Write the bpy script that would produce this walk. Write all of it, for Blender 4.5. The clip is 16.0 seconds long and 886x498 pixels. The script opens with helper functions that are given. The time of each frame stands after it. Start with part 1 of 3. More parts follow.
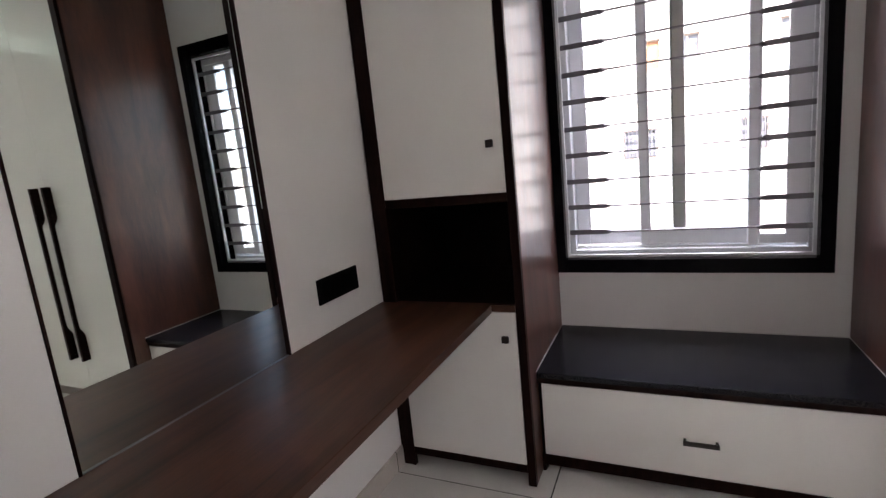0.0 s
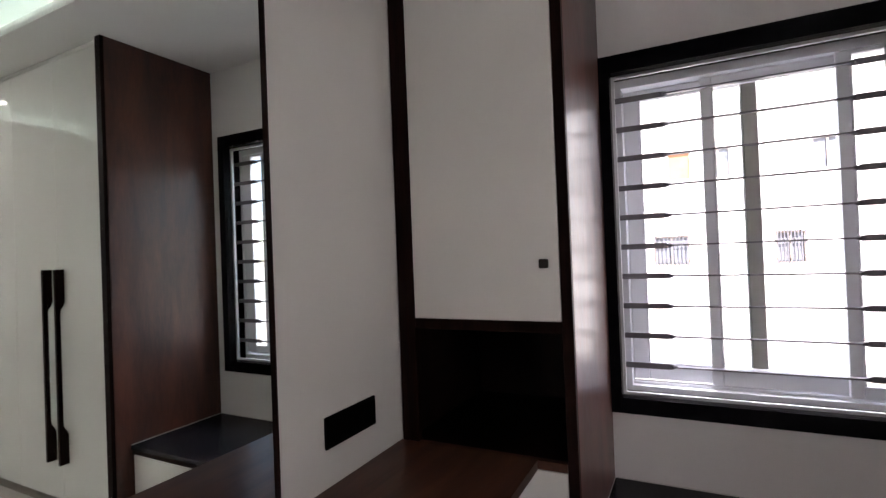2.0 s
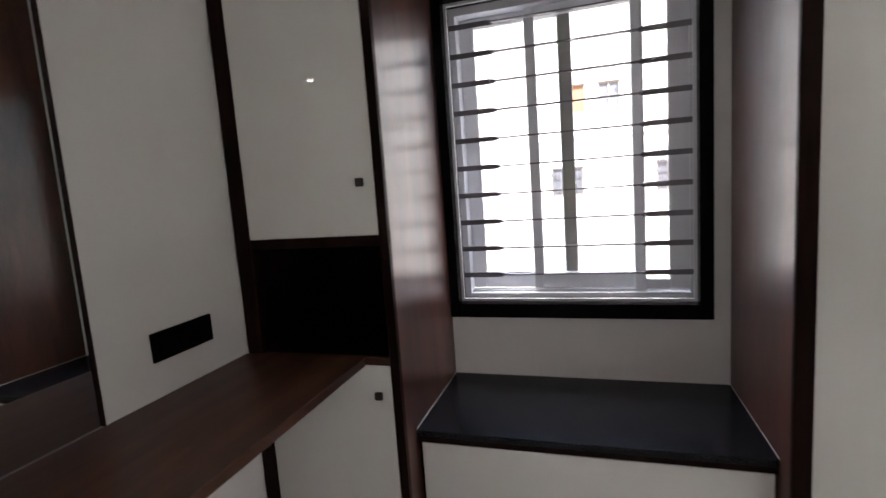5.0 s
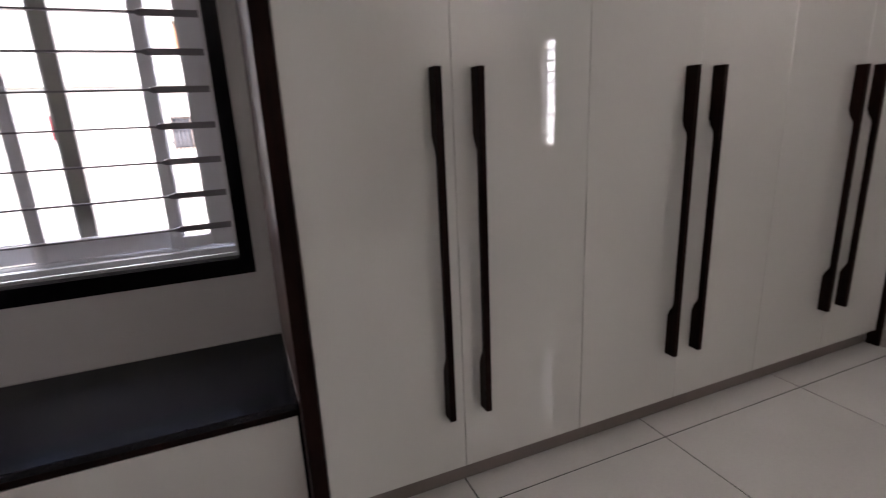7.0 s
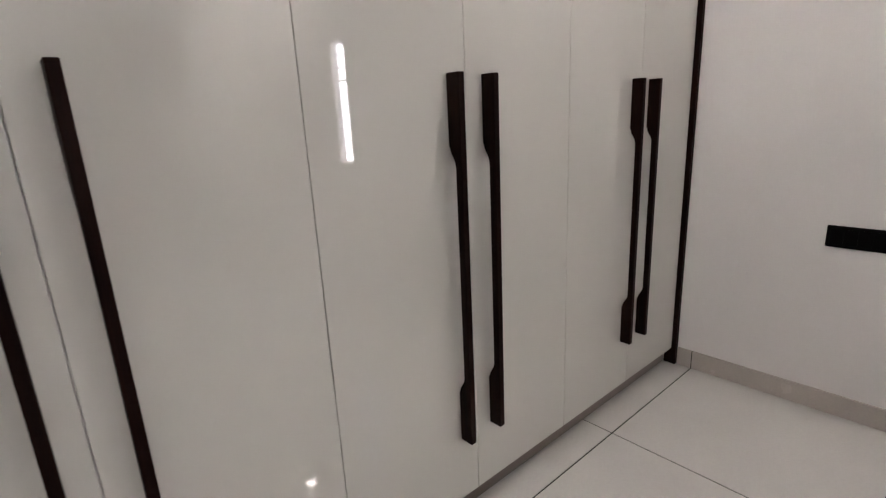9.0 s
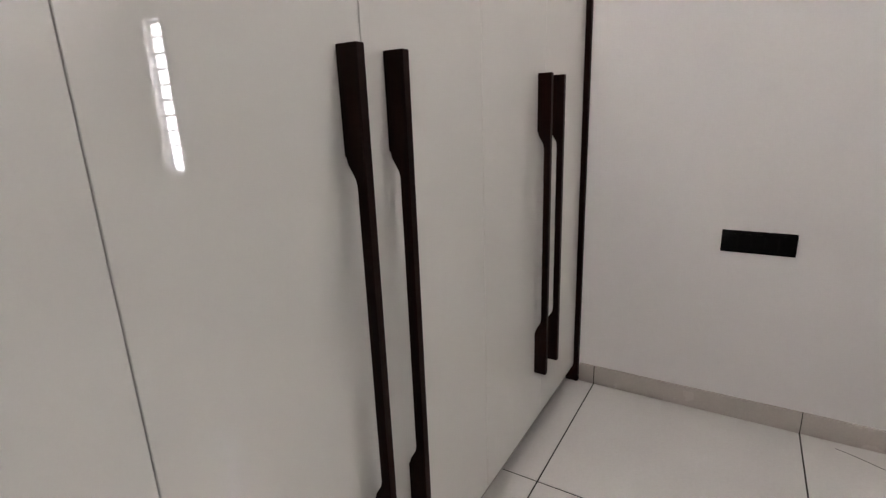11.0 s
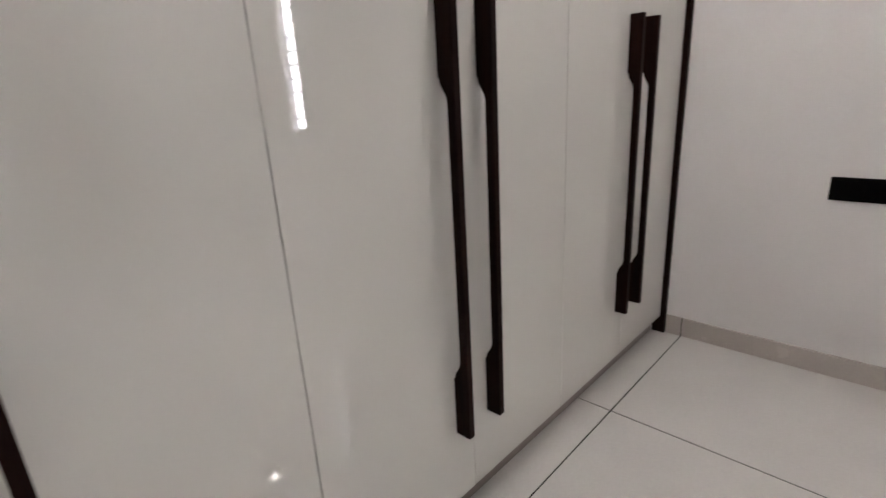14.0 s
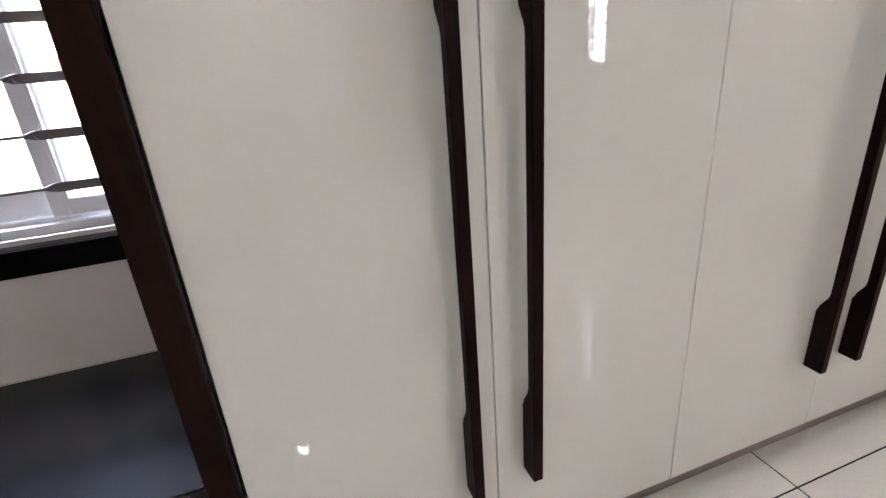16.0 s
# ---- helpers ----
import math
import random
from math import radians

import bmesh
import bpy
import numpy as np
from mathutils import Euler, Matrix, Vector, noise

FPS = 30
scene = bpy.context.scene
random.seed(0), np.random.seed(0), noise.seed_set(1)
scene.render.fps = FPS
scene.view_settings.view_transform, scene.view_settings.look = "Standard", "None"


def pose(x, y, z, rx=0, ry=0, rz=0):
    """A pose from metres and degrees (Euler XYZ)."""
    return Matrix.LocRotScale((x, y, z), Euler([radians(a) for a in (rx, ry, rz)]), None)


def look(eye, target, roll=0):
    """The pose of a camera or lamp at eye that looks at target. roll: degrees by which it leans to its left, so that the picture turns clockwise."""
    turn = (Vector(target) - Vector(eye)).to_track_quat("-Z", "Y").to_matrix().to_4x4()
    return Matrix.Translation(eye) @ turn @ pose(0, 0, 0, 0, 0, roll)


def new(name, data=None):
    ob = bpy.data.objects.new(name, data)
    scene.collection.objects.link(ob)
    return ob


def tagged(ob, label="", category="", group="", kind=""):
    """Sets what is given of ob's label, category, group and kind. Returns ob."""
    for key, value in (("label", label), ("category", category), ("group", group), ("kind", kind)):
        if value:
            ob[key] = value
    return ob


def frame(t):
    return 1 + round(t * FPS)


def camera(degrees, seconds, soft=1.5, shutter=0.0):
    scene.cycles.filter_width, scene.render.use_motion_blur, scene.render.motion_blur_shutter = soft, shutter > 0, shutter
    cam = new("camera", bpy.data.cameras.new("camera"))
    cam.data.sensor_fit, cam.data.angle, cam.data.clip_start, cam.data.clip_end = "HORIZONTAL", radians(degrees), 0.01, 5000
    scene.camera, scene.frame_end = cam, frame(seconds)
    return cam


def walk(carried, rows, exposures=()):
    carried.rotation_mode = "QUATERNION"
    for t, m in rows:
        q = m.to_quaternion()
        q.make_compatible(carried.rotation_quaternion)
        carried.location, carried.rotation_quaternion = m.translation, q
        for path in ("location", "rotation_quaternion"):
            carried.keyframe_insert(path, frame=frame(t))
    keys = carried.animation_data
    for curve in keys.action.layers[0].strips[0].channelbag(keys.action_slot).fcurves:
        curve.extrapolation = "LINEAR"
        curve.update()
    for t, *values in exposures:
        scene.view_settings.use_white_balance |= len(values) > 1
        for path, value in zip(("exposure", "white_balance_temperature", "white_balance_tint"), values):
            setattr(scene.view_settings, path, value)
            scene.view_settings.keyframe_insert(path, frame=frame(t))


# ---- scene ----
cam = camera(84.0, 16.0, soft=1.25, shutter=0.3)
PATH = [
    (0, (0.050, 0.043, 1.295), (-0.803, 1.883, 0.933), -5.8),
    (0.5, (0.037, 0.074, 1.321), (-0.905, 1.884, 1.042), -5.1),
    (1, (-0.009, 0.126, 1.330), (-0.985, 1.932, 1.157), -4.1),
    (1.5, (-0.060, 0.206, 1.358), (-1.033, 2.020, 1.272), -3.0),
    (2, (-0.112, 0.280, 1.377), (-1.044, 2.117, 1.399), -2.2),
    (2.5, (-0.127, 0.325, 1.399), (-1.040, 2.169, 1.492), -2.1),
    (3, (-0.158, 0.319, 1.446), (-1.014, 2.190, 1.558), -2.2),
    (5.5, (0.339, 0.258, 1.272), (-0.042, 2.247, 0.900), -4.0),
    (6, (0.444, 0.293, 1.251), (0.465, 2.303, 0.802), -3.8),
    (6.5, (0.526, 0.364, 1.228), (0.949, 2.319, 0.731), -3.0),
    (7, (0.638, 0.446, 1.240), (1.386, 2.290, 0.711), -2.7),
    (7.5, (0.761, 0.527, 1.257), (1.774, 2.240, 0.721), -2.9),
    (8, (0.899, 0.593, 1.256), (2.076, 2.193, 0.710), -3.3),
    (8.5, (1.087, 0.684, 1.246), (2.329, 2.237, 0.709), -3.2),
    (9, (1.212, 0.778, 1.260), (2.511, 2.289, 0.736), -2.8),
    (11.5, (1.462, 1.184, 1.251), (3.224, 2.094, 0.695), -1.7),
    (12, (1.476, 1.166, 1.255), (3.280, 1.983, 0.685), -1.6),
    (12.5, (1.464, 1.139, 1.255), (3.276, 1.945, 0.698), -2.4),
    (13, (1.432, 1.080, 1.248), (3.188, 2.002, 0.694), -2.9),
    (13.5, (1.373, 1.031, 1.211), (2.992, 2.161, 0.622), -2.7),
    (14, (1.305, 1.008, 1.155), (2.686, 2.346, 0.552), -3.3),
    (14.5, (1.185, 0.979, 1.160), (2.276, 2.538, 0.543), -4.7),
    (15, (1.050, 1.013, 1.155), (1.881, 2.708, 0.496), -4.4),
    (15.5, (0.954, 1.020, 1.132), (1.602, 2.783, 0.443), -4.4),
    (16, (0.906, 1.060, 1.122), (1.496, 2.820, 0.378), -4.5),
]
EXPOSE = [(0, 2.08, 6500, 22), (1.5, 2.02, 6500, 23), (3, 1.8, 6500, 22), (5.5, 1.54, 6500, 18), (6, 1.22, 6500, 19), (6.5, 1.1, 6500, 20), (7, 1.2, 6620, 25), (8, 1.65, 6720, 21), (8.5, 2.0, 6670, 21), (9, 1.99, 6630, 21), (12.5, 2.03, 6550, 21), (14, 2.06, 6530, 21), (15, 2.24, 6510, 20), (16, 2.48, 6490, 20)]
walk(cam, [(t, look(eye, target, roll)) for t, eye, target, roll in PATH], EXPOSE)

# ---- daylight and lamps ----
world = bpy.data.worlds.new("sky")
scene.world = world
world.use_nodes = True
sky = world.node_tree.nodes.new("ShaderNodeTexSky")
sky.sky_type, sky.sun_disc = "NISHITA", False
sky.sun_elevation, sky.sun_rotation = radians(48), radians(160)
world.node_tree.nodes["Background"].inputs[1].default_value = 0.15
world.node_tree.links.new(sky.outputs[0], world.node_tree.nodes["Background"].inputs[0])


def lamp(name, kind, m, energy, color, **kw):
    data = bpy.data.lights.new(name, kind)
    data.energy, data.color = energy, color
    for key, value in kw.items():
        if key == "angle":
            data.angle = value
        elif key == "size":
            data.size = value
        elif key == "size_y":
            data.shape, data.size_y = "RECTANGLE", value
        elif key == "spread":
            data.spread = value
        elif key == "round_size":
            data.shape, data.size = "DISK", value
    ob = new(name, data)
    ob.matrix_world = m
    return ob


lamp("sun", "SUN", look((3, -10, 11), (0, 0, 0)), 5.0, (1, 0.96, 0.9), angle=radians(0.5))
# sky light standing outside the two window openings
lamp("window_light", "AREA", look((0.11, 3.6, 3.5), (0.11, 2.2, 1.0)), 70, (0.93, 0.96, 1.0), size=2.6, size_y=1.4)
lamp("slit_light", "AREA", look((3.285, -0.715, 1.41), (0, -0.715, 1.41)), 2.0, (0.95, 0.97, 1.0), size=0.17, size_y=0.87)

# ---- the plan ----
WEST, EAST, NORTH, SOUTH, CEIL = -1.03, 3.58, 2.395, -2.45, 2.575
FACE = 1.763            # wardrobe doors
CAB = 1.73              # corner cabinet front
NICHE_L, NICHE_R = -0.432, 0.713
DESK = 0.745
BENCH = 0.436


# ---- materials ----
def material(name, base, rough=0.5, metal=0.0, vary=0.06, scale=6.0, fine=120.0, bump=0.02, stretch=(1, 1, 1), coat=0.0, rvary=0.08, ior=1.5, dark=None, random_tint=0.0, shine=0.5):
    """Two scales of colour variation, wear in the roughness and fine relief."""
    m = bpy.data.materials.new(name)
    m.use_nodes = True
    nt = m.node_tree
    b = nt.nodes["Principled BSDF"]
    b.inputs["Metallic"].default_value = metal
    b.inputs["IOR"].default_value = ior
    b.inputs["Specular IOR Level"].default_value = shine
    b.inputs["Coat Weight"].default_value = coat
    b.inputs["Coat Roughness"].default_value = 0.04
    tc = nt.nodes.new("ShaderNodeTexCoord")
    mp = nt.nodes.new("ShaderNodeMapping")
    mp.inputs["Scale"].default_value = stretch
    nt.links.new(tc.outputs["Object"], mp.inputs[0])
    big = nt.nodes.new("ShaderNodeTexNoise")
    big.inputs["Scale"].default_value, big.inputs["Detail"].default_value = scale, 4
    small = nt.nodes.new("ShaderNodeTexNoise")
    small.inputs["Scale"].default_value, small.inputs["Detail"].default_value = fine, 3
    for n in (big, small):
        nt.links.new(mp.outputs[0], n.inputs["Vector"])
    mix = nt.nodes.new("ShaderNodeMix")
    mix.data_type = "FLOAT"
    mix.inputs[0].default_value = 0.35
    nt.links.new(big.outputs[0], mix.inputs[2])
    nt.links.new(small.outputs[0], mix.inputs[3])
    ramp = nt.nodes.new("ShaderNodeValToRGB")
    lo = dark if dark else tuple(c * (1 - 2.5 * vary) for c in base)
    hi = tuple(min(1, c * (1 + 1.2 * vary)) for c in base)
    ramp.color_ramp.elements[0].position, ramp.color_ramp.elements[0].color = 0.3, (*lo, 1)
    ramp.color_ramp.elements[1].position, ramp.color_ramp.elements[1].color = 0.68, (*hi, 1)
    nt.links.new(mix.outputs[0], ramp.inputs[0])
    colour = ramp.outputs[0]
    if random_tint:
        info = nt.nodes.new("ShaderNodeObjectInfo")
        mul = nt.nodes.new("ShaderNodeMapRange")
        mul.inputs[3].default_value, mul.inputs[4].default_value = 1 - random_tint, 1 + random_tint
        nt.links.new(info.outputs["Random"], mul.inputs[0])
        hsv = nt.nodes.new("ShaderNodeHueSaturation")
        nt.links.new(mul.outputs[0], hsv.inputs["Value"])
        nt.links.new(colour, hsv.inputs["Color"])
        colour = hsv.outputs[0]
    nt.links.new(colour, b.inputs["Base Color"])
    rr = nt.nodes.new("ShaderNodeMapRange")
    rr.inputs[1].default_value, rr.inputs[2].default_value = 0.3, 0.7
    rr.inputs[3].default_value, rr.inputs[4].default_value = max(0.01, rough - rvary / 2), rough + rvary / 2
    nt.links.new(big.outputs[0], rr.inputs[0])
    nt.links.new(rr.outputs[0], b.inputs["Roughness"])
    if bump:
        bp = nt.nodes.new("ShaderNodeBump")
        bp.inputs["Strength"].default_value, bp.inputs["Distance"].default_value = bump, 0.002
        nt.links.new(small.outputs[0], bp.inputs["Height"])
        nt.links.new(bp.outputs[0], b.inputs["Normal"])
    return m


def wood(name, light, dark, stretch, rough=0.3, coat=0.15, shine=0.5):
    """Straight-grained walnut laminate: long bands, fine pores."""
    m = bpy.data.materials.new(name)
    m.use_nodes = True
    nt = m.node_tree
    b = nt.nodes["Principled BSDF"]
    b.inputs["Coat Weight"].default_value, b.inputs["Coat Roughness"].default_value = coat, 0.24
    b.inputs["Specular IOR Level"].default_value = shine
    tc, mp = nt.nodes.new("ShaderNodeTexCoord"), nt.nodes.new("ShaderNodeMapping")
    mp.inputs["Scale"].default_value = stretch
    nt.links.new(tc.outputs["Object"], mp.inputs[0])
    bands, pores = nt.nodes.new("ShaderNodeTexNoise"), nt.nodes.new("ShaderNodeTexNoise")
    bands.inputs["Scale"].default_value, bands.inputs["Detail"].default_value, bands.inputs["Distortion"].default_value = 5, 5, 0.6
    pores.inputs["Scale"].default_value, pores.inputs["Detail"].default_value = 60, 3
    for n in (bands, pores):
        nt.links.new(mp.outputs[0], n.inputs["Vector"])
    mix = nt.nodes.new("ShaderNodeMix")
    mix.data_type = "FLOAT"
    mix.inputs[0].default_value = 0.25
    nt.links.new(bands.outputs[0], mix.inputs[2])
    nt.links.new(pores.outputs[0], mix.inputs[3])
    ramp = nt.nodes.new("ShaderNodeValToRGB")
    e = ramp.color_ramp.elements
    e[0].position, e[0].color = 0.32, (*dark, 1)
    e[1].position, e[1].color = 0.66, (*light, 1)
    nt.links.new(mix.outputs[0], ramp.inputs[0])
    nt.links.new(ramp.outputs[0], b.inputs["Base Color"])
    rr = nt.nodes.new("ShaderNodeMapRange")
    rr.inputs[3].default_value, rr.inputs[4].default_value = rough - 0.06, rough + 0.1
    nt.links.new(pores.outputs[0], rr.inputs[0])
    nt.links.new(rr.outputs[0], b.inputs["Roughness"])
    bp = nt.nodes.new("ShaderNodeBump")
    bp.inputs["Strength"].default_value, bp.inputs["Distance"].default_value = 0.05, 0.001
    nt.links.new(pores.outputs[0], bp.inputs["Height"])
    nt.links.new(bp.outputs[0], b.inputs["Normal"])
    return m


def glass(name):
    m = bpy.data.materials.new(name)
    m.use_nodes = True
    b = m.node_tree.nodes["Principled BSDF"]
    b.inputs["Base Color"].default_value = (0.97, 0.99, 0.98, 1)
    b.inputs["Roughness"].default_value, b.inputs["Transmission Weight"].default_value, b.inputs["IOR"].default_value = 0.0, 1.0, 1.01
    return m


def glow(name, colour, strength):
    m = bpy.data.materials.new(name)
    m.use_nodes = True
    b = m.node_tree.nodes["Principled BSDF"]
    b.inputs["Emission Color"].default_value, b.inputs["Emission Strength"].default_value = (*colour, 1), strength
    return m


WALNUT_UP = wood("walnut_upright", (0.112, 0.036, 0.022), (0.034, 0.0105, 0.0066), (1.7, 1.7, 0.3), 0.42, 0.5)
WALNUT_LONG = wood("walnut_lengthwise", (0.104, 0.043, 0.026), (0.018, 0.0072, 0.0046), (3.0, 0.25, 3.0), 0.3, 0.0, 0.28)
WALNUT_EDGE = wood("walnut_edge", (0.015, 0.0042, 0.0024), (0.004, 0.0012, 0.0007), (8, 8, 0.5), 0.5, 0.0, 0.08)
# walnut blackened so the shade of recesses and insides sits in the colour
WALNUT_SHADE = wood("walnut_in_shade", (0.008, 0.0034, 0.0024), (0.003, 0.0013, 0.001), (4, 4, 0.3), 0.5, 0.0, 0.12)
MATT_WHITE = material("matt_white_laminate", (0.675, 0.66, 0.625), 0.03, vary=0.015, scale=2.5, fine=260, bump=0.0, rvary=0.01)
GLOSS = material("gloss_cream_laminate", (0.68, 0.675, 0.635), 0.016, shine=1.0, ior=1.58, vary=0.012, scale=1.6, fine=300, bump=0.0, rvary=0.008)
PAINT = material("wall_paint", (0.75, 0.735, 0.72), 0.6, vary=0.02, scale=1.8, fine=180, bump=0.08)
CEILING = material("ceiling_paint", (0.80, 0.79, 0.77), 0.7, vary=0.015, scale=1.5, fine=150, bump=0.06)
GRANITE = material("black_granite", (0.006, 0.006, 0.009), 0.22, shine=0.22, vary=0.3, scale=140, fine=480, bump=0.0, dark=(0.003, 0.003, 0.0035))
LACQUER = material("black_window_lining", (0.004, 0.0035, 0.005), 0.2, shine=0.05, vary=0.2, scale=20, fine=300, bump=0.0)
TILE = material("vitrified_tile", (0.62, 0.61, 0.58), 0.03, shine=0.8, vary=0.03, scale=3.0, fine=90, bump=0.0, rvary=0.02, random_tint=0.015)
SKIRT = material("skirting_tile", (0.50, 0.46, 0.42), 0.25, vary=0.04, scale=5, fine=120, bump=0.01)
# kick colour darkened to paint the floor shadow under the wardrobe doors
KICK_SHADED = material("kick_in_shadow", (0.20, 0.168, 0.15), 0.35, vary=0.05, scale=5, fine=120, bump=0.01)
GROUT = material("dark_grout", (0.018, 0.016, 0.015), 0.9, vary=0.2, scale=40, bump=0.2)
UPVC = material("white_upvc", (0.84, 0.85, 0.88), 0.35, vary=0.015, scale=4, fine=200, bump=0.0)
INTERLOCK = material("grey_aluminium", (0.42, 0.40, 0.38), 0.45, 0.3, vary=0.05, scale=8)
STEEL = material("grey_painted_steel", (0.20, 0.19, 0.21), 0.4, 0.4, vary=0.08, scale=12)
ALU = material("bright_aluminium", (0.75, 0.76, 0.78), 0.4, 0.5, vary=0.02, scale=20, bump=0.0)
BRONZE = material("dark_bronze", (0.02, 0.012, 0.009), 0.35, 0.3, vary=0.15, scale=30)
NICKEL = material("aged_nickel", (0.42, 0.38, 0.31), 0.35, 0.9, vary=0.12, scale=60)
BLACK = material("black_switch_plastic", (0.002, 0.002, 0.002), 0.4, shine=0.08, vary=0.1, scale=40, bump=0.005)
SILVERED = material("silvered_mirror", (0.83, 0.89, 0.84), 0.012, 1.0, vary=0.004, scale=2, bump=0.0, rvary=0.004)
CARCASS = material("white_carcass_board", (0.70, 0.67, 0.68), 0.5, vary=0.015, scale=3, fine=200, bump=0.02)
GLASS = glass("clear_glass")
LED = glow("lit_diffuser", (1.0, 0.95, 0.89), 105)
COVE = glow("cove_strip_light", (0.78, 1.0, 0.90), 2.1)
FACADE = material("white_facade_render", (0.80, 0.79, 0.76), 0.8, vary=0.03, scale=0.5, fine=12, bump=0.1)
ORANGE = material("orange_shutter", (0.50, 0.24, 0.12), 0.5, vary=0.08, scale=3)
BEIGE = material("beige_window_frame", (0.45, 0.36, 0.30), 0.6, vary=0.05, scale=3)
REDCLOTH = material("red_cotton", (0.45, 0.05, 0.07), 0.9, vary=0.1, scale=8)
GREYGLASS = material("dim_window_glass", (0.22, 0.23, 0.26), 0.3, vary=0.2, scale=2)
GROUNDMAT = material("dusty_ground", (0.36, 0.33, 0.28), 0.9, vary=0.12, scale=0.3, fine=6, bump=0.2)


# ---- building blocks ----
def box(bm, x0, x1, y0, y1, z0, z1, bevel=0.0, segments=1):
    g = bmesh.ops.create_cube(bm, size=1.0)
    vs = g["verts"]
    for v in vs:
        v.co = Vector(((x0 + x1) / 2 + v.co.x * (x1 - x0), (y0 + y1) / 2 + v.co.y * (y1 - y0), (z0 + z1) / 2 + v.co.z * (z1 - z0)))
    if bevel:
        es = {e for v in vs for e in v.link_edges}
        bmesh.ops.bevel(bm, geom=list(es), offset=bevel, segments=segments, profile=0.5, affect="EDGES")


def blocks(*boxes, bevel=0.0, segments=1):
    bm = bmesh.new()
    for b in boxes:
        box(bm, *b, bevel=bevel, segments=segments)
    return bm


def part(name, bm, mat, parent=None, label="", smooth=False):
    me = bpy.data.meshes.new(name)
    bm.to_mesh(me)
    bm.free()
    me.materials.append(mat)
    if smooth:
        for p in me.polygons:
            p.use_smooth = True
    ob = new(name, me)
    if parent is not None:
        ob.parent = parent
        ob.matrix_parent_inverse = parent.matrix_basis.inverted()
    if label:
        ob["label"] = label
    return ob


def thing(name, x, y, z, label, category, group="", kind=""):
    ob = new(name)
    ob.empty_display_size = 0.1
    ob.matrix_basis = pose(x, y, z)
    return tagged(ob, label, category, group, kind)


def structure(name, bm, mat, label, category):
    return tagged(part(name, bm, mat), label, category, kind="structure")


def prism(points, depth_axis, d0, d1, bevel=0.0):
    """An outline of (a, b) pairs pushed along one axis: 'x' takes (y, z), 'y' takes (x, z), 'z' takes (x, y)."""
    bm = bmesh.new()
    rings = []
    for d in (d0, d1):
        rings.append([bm.verts.new({"x": (d, a, b), "y": (a, d, b), "z": (a, b, d)}[depth_axis]) for a, b in points])
    n = len(points)
    bm.faces.new(rings[0])
    bm.faces.new(rings[1][::-1])
    for i in range(n):
        bm.faces.new((rings[0][i], rings[1][i], rings[1][(i + 1) % n], rings[0][(i + 1) % n]))
    bmesh.ops.recalc_face_normals(bm, faces=bm.faces)
    if bevel:
        bmesh.ops.bevel(bm, geom=[e for e in bm.edges if e.calc_face_angle(0) > 0.9], offset=bevel, segments=2, profile=0.5, affect="EDGES", clamp_overlap=True)
    return bm


def tube(points, radius, segments=10):
    """A round rod through the points."""
    bm = bmesh.new()
    rings = []
    for i, p in enumerate(points):
        p = Vector(p)
        d = (Vector(points[min(i + 1, len(points) - 1)]) - Vector(points[max(i - 1, 0)])).normalized()
        u = d.orthogonal().normalized()
        w = d.cross(u)
        rings.append([bm.verts.new(p + radius * (math.cos(a) * u + math.sin(a) * w)) for a in (2 * math.pi * k / segments for k in range(segments))])
    for r, q in zip(rings, rings[1:]):
        for k in range(segments):
            bm.faces.new((r[k], r[(k + 1) % segments], q[(k + 1) % segments], q[k]))
    bm.faces.new(rings[0][::-1])
    bm.faces.new(rings[-1])
    bmesh.ops.recalc_face_normals(bm, faces=bm.faces)
    return bm


# ---- shell of the room ----
WX0, WX1, WZ0, WZ1 = -0.398, 0.607, 0.764, 2.092      # window opening
SY0, SY1, SZ0, SZ1 = -0.815, -0.615, 0.955, 1.865     # narrow east window
JOG = 3.25
T = 0.2
structure("wall_north", blocks((WEST - T, WX0, NORTH, NORTH + T, 0, CEIL), (WX1, EAST + T, NORTH, NORTH + T, 0, CEIL),
                               (WX0, WX1, NORTH, NORTH + T, 0, WZ0), (WX0, WX1, NORTH, NORTH + T, WZ1, CEIL)), PAINT,
          "white painted plaster wall behind the window seat", "wall")
structure("wall_west", blocks((WEST - T - 0.02, WEST - 0.02, SOUTH, NORTH, 0, CEIL)), PAINT, "white painted plaster wall behind the dressing desk", "wall")
structure("wall_east", blocks((JOG, JOG + T, SOUTH, SY0, 0, CEIL), (JOG, JOG + T, SY1, -0.40, 0, CEIL), (JOG + T, EAST + T, -0.60, -0.40, 0, CEIL), (EAST, EAST + T, -0.40, NORTH, 0, CEIL),
                              (JOG, JOG + T, SY0, SY1, 0, SZ0), (JOG, JOG + T, SY0, SY1, SZ1, CEIL)), PAINT,
          "plain white painted wall beside the wardrobe", "wall")
DX0, DX1, DZ = 1.80, 2.66, 2.28        # doorway behind the walker
structure("wall_south", blocks((WEST - T, DX0, SOUTH - T, SOUTH, 0, CEIL), (DX1, EAST + T, SOUTH - T, SOUTH, 0, CEIL), (DX0, DX1, SOUTH - T, SOUTH, DZ, CEIL)), PAINT, "plain white painted wall", "wall")

